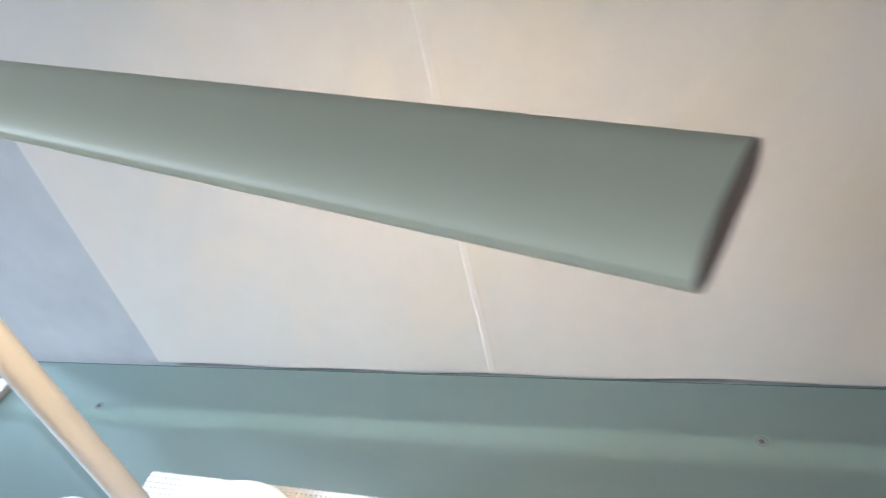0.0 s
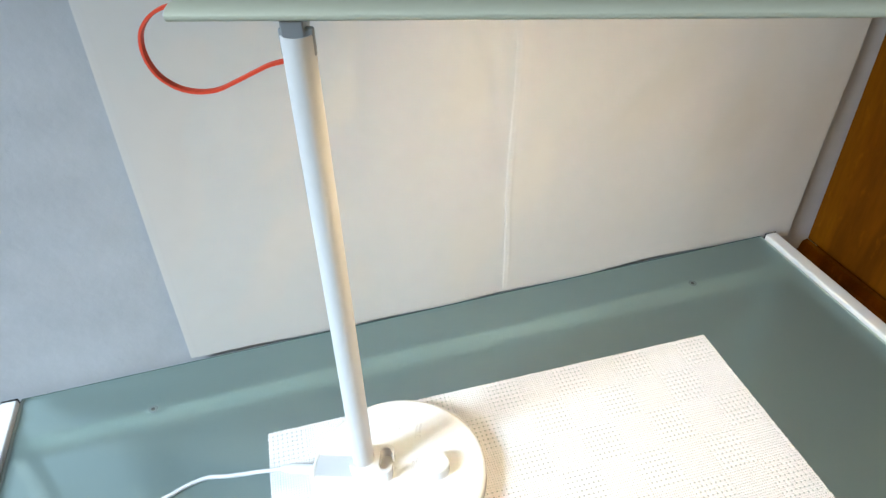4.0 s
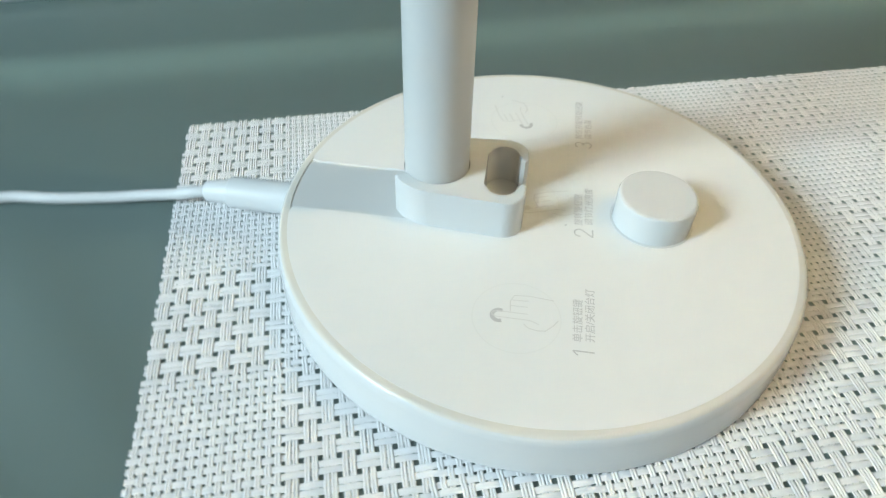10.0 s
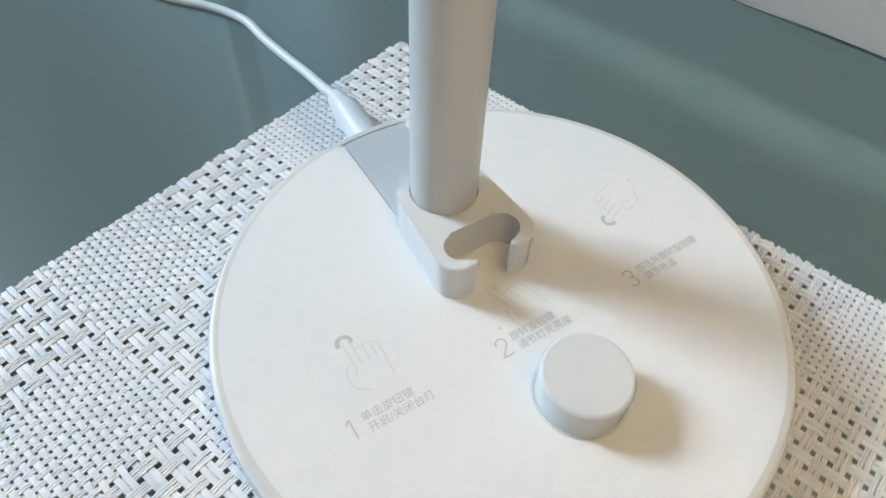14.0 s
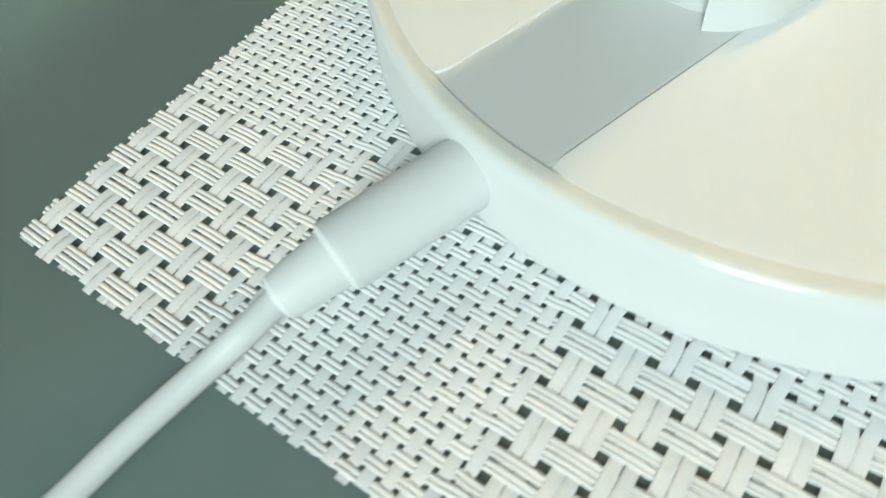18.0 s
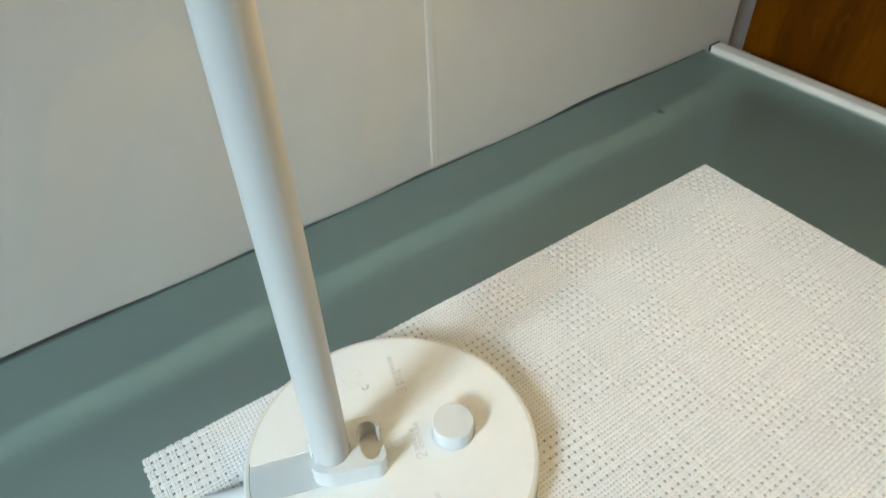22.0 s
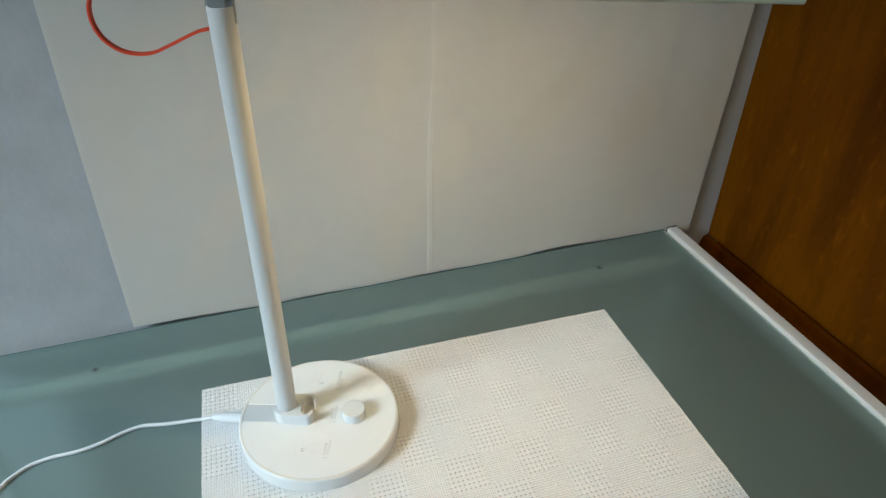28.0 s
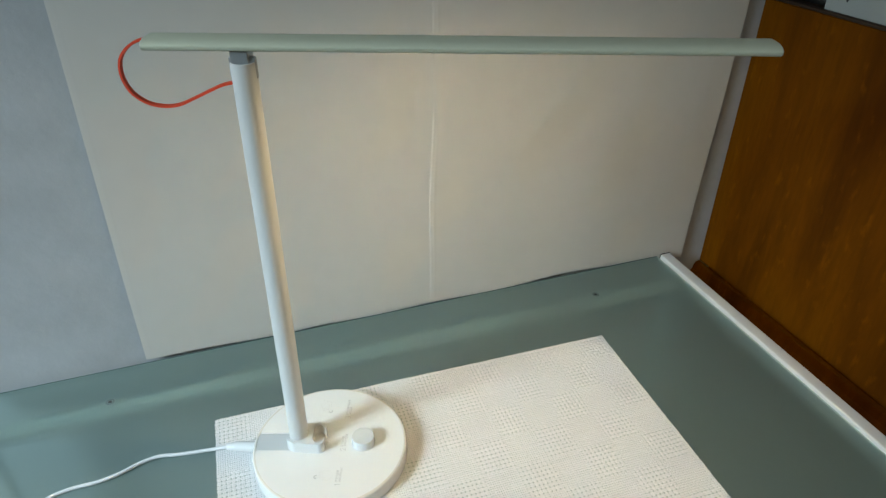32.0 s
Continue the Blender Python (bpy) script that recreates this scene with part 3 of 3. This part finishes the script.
tagged(part("black_case", box(0.612, 0.80, 0.1265, WALL_Y - 0.003, CH_TOP, CH_TOP + 0.16, 0.006, 3), M_BLACK), "black case standing on the chest by the wall", "case")

# ---- desk lamp ----
TURN = -20.0
BASE_Z, BASE_TOP = 0.0009, 0.0153
POLE_U = -0.0293
lamp = thing("desk_lamp", pose(0, 0, 0, 0, 0, TURN), label="white desk lamp with round base and level light bar", category="desk lamp")
base = part("base", lathe([(0, BASE_Z), (0.0737, BASE_Z), (0.0741, BASE_Z + 0.0003), (0.07425, 0.0018), (0.0742, 0.0060), (0.0739, 0.0126), (0.0736, 0.0141), (0.0731, 0.0148), (0.0725, BASE_TOP - 0.0002), (0.0715, BASE_TOP - 0.0002), (0.0, BASE_TOP - 0.0002)], 160), M_WHITE, lamp, "round glossy white base")
part("rim_band", lathe([(0.0706, BASE_TOP - 0.00015), (0.0709, BASE_TOP + 0.00012), (0.0722, BASE_TOP + 0.00010), (0.0728, BASE_TOP - 0.0001), (0.0731, BASE_TOP - 0.0004)], 160), M_RIM, base, "cream ring left bare at the rim")
film_r, half = 0.0710, 0.0106
ang = math.degrees(math.asin(half / film_r))
out = arc(0, 0, film_r, -180 + ang + 2.2, 180 - ang - 2.2, 150)
edge_x = -math.sqrt(film_r ** 2 - half ** 2)
out += [(edge_x + 0.0006, half + 0.0005), (edge_x + 0.0022, half), (-0.046, half), (-0.0300, half), (-0.0300, -half), (-0.046, -half), (edge_x + 0.0022, -half), (edge_x + 0.0006, -half - 0.0005)]
film = part("protective_film", slab(out, BASE_TOP - 0.0003, BASE_TOP + 0.0002), M_FILM, lamp, "thin clear protective film with faint grey print", smooth=False)
part("cover_plate", box(-0.0712, -0.0303, -half + 0.0003, half - 0.0003, BASE_TOP - 0.0004, BASE_TOP - 0.0001), M_PLATE, lamp, "pale grey strip left clear of the film")

# print on the film: numerals, lines of text, pictograms
PZ = BASE_TOP + 0.00024


def strokes(name, lines, width, mat, label="", lift=0.0):
    """Thin printed lines, each laid a hair above the one before."""
    return part(name, merged([flat_stroke(line, width, 0, PZ + lift + 0.000008 * k) for k, line in enumerate(lines)]), mat, film, label)


DIGITS = {1: [[(-0.0010, 0.0014), (0.0002, 0.0026)], [(0.0002, 0.0025), (0.0002, -0.0025)]],
          2: [[(-0.0014 * math.cos(radians(a)), 0.0011 + 0.0014 * math.sin(radians(a))) for a in range(-10, 211, 20)], [(0.0012, 0.0004), (-0.0014, -0.0024)], [(-0.0015, -0.0025), (0.0016, -0.0025)]],
          3: [[(0.0013 * math.cos(radians(a)), 0.00125 + 0.00125 * math.sin(radians(a))) for a in range(160, -91, -25)],
              [(0.0014 * math.cos(radians(a)), -0.00125 + 0.00130 * math.sin(radians(a))) for a in range(90, -161, -25)]]}
for digit, v in ((1, -0.0494), (2, -0.0086), (3, 0.0324)):
    strokes("numeral", [[(0.0131 - y, v + x) for x, y in line] for line in DIGITS[digit]], 0.00040, M_PRINT, "grey printed numeral")
for v, first, second in ((-0.0466, "单击旋钮键", "开启/关闭台灯"), (-0.0056, "旋转旋钮键", "调节灯光亮度"), (0.0356, "按住并旋转旋钮键", "调节色温")):
    written("text_line", first, 0.0027, pose(0.0118, v, PZ, 0, 0, 90), M_PRINT, film, "grey printed line of text")
    written("text_line", second, 0.0027, pose(0.0148, v + 0.0004, PZ, 0, 0, 90), M_PRINT, film, "grey printed line of text")
# pictograms in millimetres round the middle of their circle: a pointer on a turning mark
POINTER = [[(2.8, 1.2), (-4.9, 1.2), (-5.8, 0.9), (-6.2, 0.3), (-5.8, -0.3), (-4.9, -0.6), (3.4, -0.7), (5.6, -1.6)],
           [(-1.6, 1.4), (-1.8, 4.8), (-0.9, 6.8), (3.0, 7.1), (9.0, 6.5)], [(-1.3, 5.2), (2.7, 5.4)], [(-1.6, 3.3), (2.7, 3.4)],
           [(1.9, -2.0), (3.0, -3.1), (5.2, -3.6), (7.2, -3.4), (9.0, -1.6), (10.2, 0.2)]]
for cu, cv, turn, mu, mv, spread in ((-0.0033, -0.0412, 180, -0.0076, -0.0413, 115), (-0.0048, 0.0016, 200, -0.0029, -0.0005, 180), (-0.0064, 0.0428, 293, -0.0056, 0.0407, 105)):
    strokes("circle_sign", [arc(cu, cv, 0.0109, 0, 360, 60)], 0.00022, M_FAINTER)
    ca, sa = math.cos(radians(turn - 180)), math.sin(radians(turn - 180))
    ou, ov = (cu, cv) if spread != 180 else (mu + 0.005, mv)
    if turn == 293:
        ou, ov = mu - 0.0046 * math.cos(radians(turn)), mv - 0.0046 * math.sin(radians(turn))
    strokes("pointer_sign", [[(ou + (x * ca - y * sa) * 0.001, ov + (x * sa + y * ca) * 0.001) for x, y in line] for line in POINTER], 0.00026, M_FAINT, "fine grey printed outline", 0.00006)
    strokes("turn_mark", [arc(mu, mv, 0.0017 if spread < 180 else 0.0004, turn - spread, turn + spread, 24)], 0.0011, M_PRINT if spread < 180 else M_FAINT, "small grey curved mark")
for u, v in ((-0.0150, 0.0560), (0.0079, -0.0063)):
    strokes("speck", [[(u, v), (u + 0.0006, v + 0.0004)]], 0.0004, M_PRINT, "tiny dark speck")

# knob
KU = 0.0320
knob = part("knob", lathe([(0, BASE_TOP + 0.0002), (0.0109, BASE_TOP + 0.0002), (0.0109, BASE_TOP + 0.0006), (0.0108, 0.0164), (0.01085, 0.0240), (0.0106, 0.0247), (0.0101, 0.0250), (0.0098, 0.0250), (0, 0.0250)], 72, KU, 0), M_WHITE, lamp, "round white control knob")
part("knob_ring", lathe([(0.0110, BASE_TOP + 0.00025), (0.0115, BASE_TOP + 0.00025), (0.0115, BASE_TOP + 0.0004), (0.0110, BASE_TOP + 0.0005)], 72, KU, 0), M_WHITE, knob, "thin pale ring round the knob")

# clip that holds the pole and the cable
CZ = 0.0278
PR = 0.0092
o = arc(POLE_U, 0, PR, 148, 0, 20) + arc(POLE_U, 0, PR, 0, -148, 20)[1:]
o += arc(POLE_U, 0, 0.0126, -148, -94, 6)
o += arc(-0.0098, -0.0083, 0.0058, -92, -8, 8)
o += [(-0.0040, -0.0056), (-0.0050, -0.0049), (-0.0062, -0.0056)]
o += arc(-0.0108, -0.0066, 0.0048, -30, -180, 10)
o += arc(-0.0108, 0.0066, 0.0048, 180, 30, 10)
o += [(-0.0062, 0.0056), (-0.0050, 0.0049), (-0.0040, 0.0056)]
o += arc(-0.0098, 0.0083, 0.0058, 8, 92, 8)
o += arc(POLE_U, 0, 0.0126, 94, 148, 6)
part("clip", slab(o, BASE_TOP - 0.0002, CZ, 0.0006), M_WHITE, lamp, "white plastic foot clip with an open pocket")

pole = part("pole", lathe([(0, BASE_TOP - 0.0002), (0.0089, BASE_TOP - 0.0002), (0.0088, 0.3855), (0.0085, 0.3862), (0.0079, 0.3862), (0.0077, 0.3840), (0, 0.3840)], 64, POLE_U, 0), M_POLE, lamp, "slim white upright pole")
hole = [Vector((POLE_U - 0.0082, 0, 0.0262)), Vector((POLE_U - 0.00905, 0, 0.0262))]
part("screw_ring", sweep(hole, ring(0.0016, 20), side=(0, 1, 0)), M_HINGE, pole, "grey rim of the screw hole")
# no hole is cut: a dark disc paints the shade inside it
hole = [Vector((POLE_U - 0.0082, 0, 0.0262)), Vector((POLE_U - 0.00925, 0, 0.0262))]
part("screw_hole_shade", sweep(hole, ring(0.0010, 20), side=(0, 1, 0)), M_HOLE_SHADE, pole, "dark disc for the shade inside the screw hole")

hinge = part("hinge", box(POLE_U - 0.0092, POLE_U + 0.0093, -0.0022, 0.0022, 0.3745, 0.3895, 0.0012, 3), M_HINGE, lamp, "grey metal hinge")
part("hinge_block", box(POLE_U - 0.0072, POLE_U + 0.0050, -0.0042, 0.0105, 0.3842, 0.3942, 0.0010, 3), M_HINGE, hinge)

# light bar
S0, S1, BZ, BV = POLE_U - 0.0635, POLE_U + 0.3580, 0.3979, 0.0056
def lens_section(k):
    """Arched above, flat below, with narrow rounded edges."""
    w, n = 0.01420, 28
    pts = [(-w * math.cos(math.pi * i / n), 0.0037 * (1 - abs(math.cos(math.pi * i / n)) ** 2.8) ** 0.6) for i in range(n + 1)]
    low = [(0.0140, -0.0013), (0.0132, -0.0025), (0.0119, -0.0033), (0.0100, -0.0037), (0.0, -0.0038)]
    return pts + low + [(-a, b) for a, b in low[-2::-1]]
bar = part("light_bar", sweep([Vector((S0 + (S1 - S0) * k / 8, BV, BZ)) for k in range(9)], lens_section, side=(0, -1, 0)), M_BAR, lamp, "slim silver-grey light bar with an arched top")
part("bar_end_cap", sweep([Vector((S1 - 0.0003, BV, BZ)), Vector((S1 + 0.0004, BV, BZ)), Vector((S1 + 0.0005, BV, BZ))], lambda k: [(a * (0.996 if k < 0.9 else 0.97), b * (0.985 if k < 0.9 else 0.93)) for a, b in lens_section(0)], side=(0, -1, 0)), M_ENDCAP, bar, "dark grey end cap")
part("bar_end_cap", sweep([Vector((S0 - 0.0006, BV, BZ)), Vector((S0 - 0.0001, BV, BZ))], [(a * 0.97, b * 0.95) for a, b in lens_section(0)], side=(0, -1, 0)), M_POLE, bar, "white end cap")
part("diffuser", box(POLE_U + 0.09, S1 - 0.006, BV - 0.0085, BV + 0.0085, BZ - 0.0041, BZ - 0.0036), M_DIFFUSER, bar, "milky diffuser on the underside")

# flat red cable from the pole into the bar
loop = [(-0.0640, 0.3990), (-0.0690, 0.3985), (-0.0765, 0.3945), (-0.0826, 0.3875), (-0.0848, 0.3795), (-0.0838, 0.3705), (-0.0792, 0.3622), (-0.0705, 0.3562), (-0.0600, 0.3540), (-0.0490, 0.3552), (-0.0380, 0.3598), (-0.0260, 0.3655), (-0.0170, 0.3695), (-0.0092, 0.3715)]
path = smooth_path([(POLE_U + s, BV * 0.8 * (1 - k / 13) ** 2, z) for k, (s, z) in enumerate(loop)], 8)
flat = [(0.0022, 0.0007), (0.0017, 0.0009), (-0.0017, 0.0009), (-0.0022, 0.0007), (-0.0022, -0.0007), (-0.0017, -0.0009), (0.0017, -0.0009), (0.0022, -0.0007)]
red = part("flat_cable", sweep(path, flat, side=(0, 1, 0)), M_RED, lamp, "flat orange-red cable in an open loop")
part("cable_sleeve", box(S0 - 0.0022, S0 - 0.0004, BV * 0.8 - 0.0029, BV * 0.8 + 0.0029, 0.3974, 0.4002, 0.0004), M_RED, red)

# power cord
cord = thing("power_cord", label="thin white power cord plugged into the lamp base", category="power cord")
d = Vector((-0.9205, 0.3907, 0))
p0 = Vector((-0.0690, 0.0253, 0.0082))
plug_line = [p0 + d * s + Vector((0, 0, -0.05 * s - 0.06 * max(0, s - 0.02))) for s in (0.0, 0.001, 0.0195, 0.0202, 0.0206, 0.0262, 0.0284, 0.0290)]
radii = [0.0049, 0.0051, 0.0050, 0.0048, 0.0040, 0.0035, 0.0031, 0.0023]
plug = part("plug", sweep(plug_line, lambda k: ring(radii[round(k * (len(radii) - 1))], 28)), M_CORD, cord, "smooth white barrel plug")
run = [plug_line[-2], (-0.1004, 0.0374, 0.0056), (-0.1060, 0.0393, 0.0041), (-0.1165, 0.0420, 0.0029), (-0.1260, 0.0438, 0.0021), (-0.1432, 0.0468, 0.0019), (-0.1590, 0.0502, 0.0019), (-0.1755, 0.0476, 0.0019), (-0.1943, 0.0408, 0.0019), (-0.2128, 0.0372, 0.0019),
       (-0.2359, 0.0370, 0.0019), (-0.2555, 0.0318, 0.0019), (-0.2725, 0.0160, 0.0019), (-0.2830, -0.010, 0.0019), (-0.2870, -0.06, 0.0019), (-0.2800, -0.15, 0.0019), (-0.2850, -0.27, 0.0019), (-0.2800, -0.415, 0.0019), (-0.2800, -0.436, -0.004), (-0.2800, -0.442, -0.05), (-0.2800, -0.440, -0.40), (-0.2750, -0.43, FLOOR_Z + 0.003), (-0.20, -0.30, FLOOR_Z + 0.002)]
part("cord", sweep(smooth_path(run, 10), ring(0.00185, 12)), M_CORD, cord)

# ---- woven placemat ----
PX, PY, NX, NY = 0.002149, 0.00239, 210, 125
CELL_X, CELL_Y = 16, 16
placemat = thing("placemat", pose(-0.1049, 0.0822, 0, 0, 0, -1.6), label="white woven vinyl placemat in a chequered basket weave", category="placemat")


def open_cell(i, j):
    return ((i // CELL_X) + ((j + 1) // CELL_Y)) % 2 == 0


def over(i, j):
    """Whether the lengthways pair i lies over the crossways tape j."""
    return np.where(open_cell(i, j), (i // 2 + j // 2) % 2 == 0, (i + j) % 2 == 0)


CORD = ((-0.00036, -0.00008), (-0.00024, 0.00005), (0.0, 0.00009), (0.00024, 0.00005), (0.00036, -0.00008))
TAPE = ((-0.00082, -0.00007), (-0.00068, 0.00003), (-0.00028, 0.00006), (0.00028, 0.00006), (0.00068, 0.00003), (0.00082, -0.00007))


def strands(name, mat, along, pitch_a, n_a, pitch_b, n_b, section, offsets, draw):
    """All strands of one direction, each a piece of its own. a: across the strands, b: along them."""
    ia, jb = np.meshgrid(np.arange(n_a), np.arange(n_b), indexing="ij")
    up = over(ia, jb) if along else ~over(jb, ia)
    is_open = open_cell(ia, jb) if along else open_cell(jb, ia)
    pull = np.where(is_open, np.where(ia % 2 == 0, 1, -1), 0) * pitch_a * draw
    zc = np.where(up, 0.00076, 0.00050)
    # two stations to a crossing: on it and half way to the next
    b = np.concatenate([[0.0], ((np.arange(n_b * 2 - 1) / 2) + 0.5) * pitch_b, [n_b * pitch_b]])
    def stations(q):
        mid = (q[:, :-1] + q[:, 1:]) / 2
        full = np.empty((n_a, n_b * 2 - 1))
        full[:, 0::2], full[:, 1::2] = q, mid
        return np.concatenate([full[:, :1], full, full[:, -1:]], 1)
    z, pull = stations(zc), stations(pull.astype(float))
    # strands lie flatter and closer in the plain squares
    spread = stations(np.where(is_open, 1.0, 1.03))
    z[:, 0], z[:, -1] = 0.0006, 0.0006
    rng = np.random.default_rng(5 + along)
    verts, nb = [], len(b)
    # slow drift of each strand, as hand-fed yarn has
    phase = rng.uniform(0, 6.28, (n_a, 1))
    drift = 0.00005 * np.sin(b[None] * rng.uniform(18, 45, (n_a, 1)) + phase) + rng.normal(0, 0.00003, (n_a, 1))
    for side in offsets:
        centre = ((np.arange(n_a) + 0.5) * pitch_a)[:, None] + pull + side * spread + drift
        bb = np.repeat(b[None], n_a, 0).copy()
        bb[:, 0] += rng.uniform(-0.0005, 0.0003, n_a)
        bb[:, -1] += rng.uniform(-0.0003, 0.0005, n_a)
        for da, dz in section:
            a = centre + da * spread
            x, y = (a, -bb) if along else (bb, -a)
            verts.append(np.stack([x, y, z + dz], -1))
    ns, no = len(section), len(offsets)
    v = np.stack(verts, 0).reshape(no, ns, n_a, nb, 3)
    idx = np.arange(no * ns * nb).reshape(no, ns, nb)
    faces = []
    for k in range(ns - 1):
        faces.append(np.stack([idx[:, k, :-1], idx[:, k + 1, :-1], idx[:, k + 1, 1:], idx[:, k, 1:]], -1).reshape(-1, 4))
    f = np.concatenate(faces)
    f = f[:, ::-1] if along else f
    v[..., 0] += 0.016 * v[..., 1]      # the mat is not quite square
    for k in range(n_a):
        me = bpy.data.meshes.new(name)
        co = v[:, :, k].reshape(-1, 3)
        me.vertices.add(len(co))
        me.vertices.foreach_set("co", co.ravel().astype(np.float32))
        me.loops.add(f.size)
        me.loops.foreach_set("vertex_index", f.ravel().astype(np.int32))
        me.polygons.add(len(f))
        me.polygons.foreach_set("loop_start", np.arange(0, f.size, 4, dtype=np.int32))
        me.update(calc_edges=True)
        me.polygons.foreach_set("use_smooth", np.ones(len(f), dtype=bool))
        me.materials.append(mat)
        ob = new(name, me)
        ob.parent = placemat


strands("lengthways_cord", M_CREAM, 1, PX, NX, PY, NY, CORD, (-0.00036, 0.00036), 0.125)
strands("crossways_tape", M_MAT, 0, PY, NY, PX, NX, TAPE, (0.0,), 0.137)
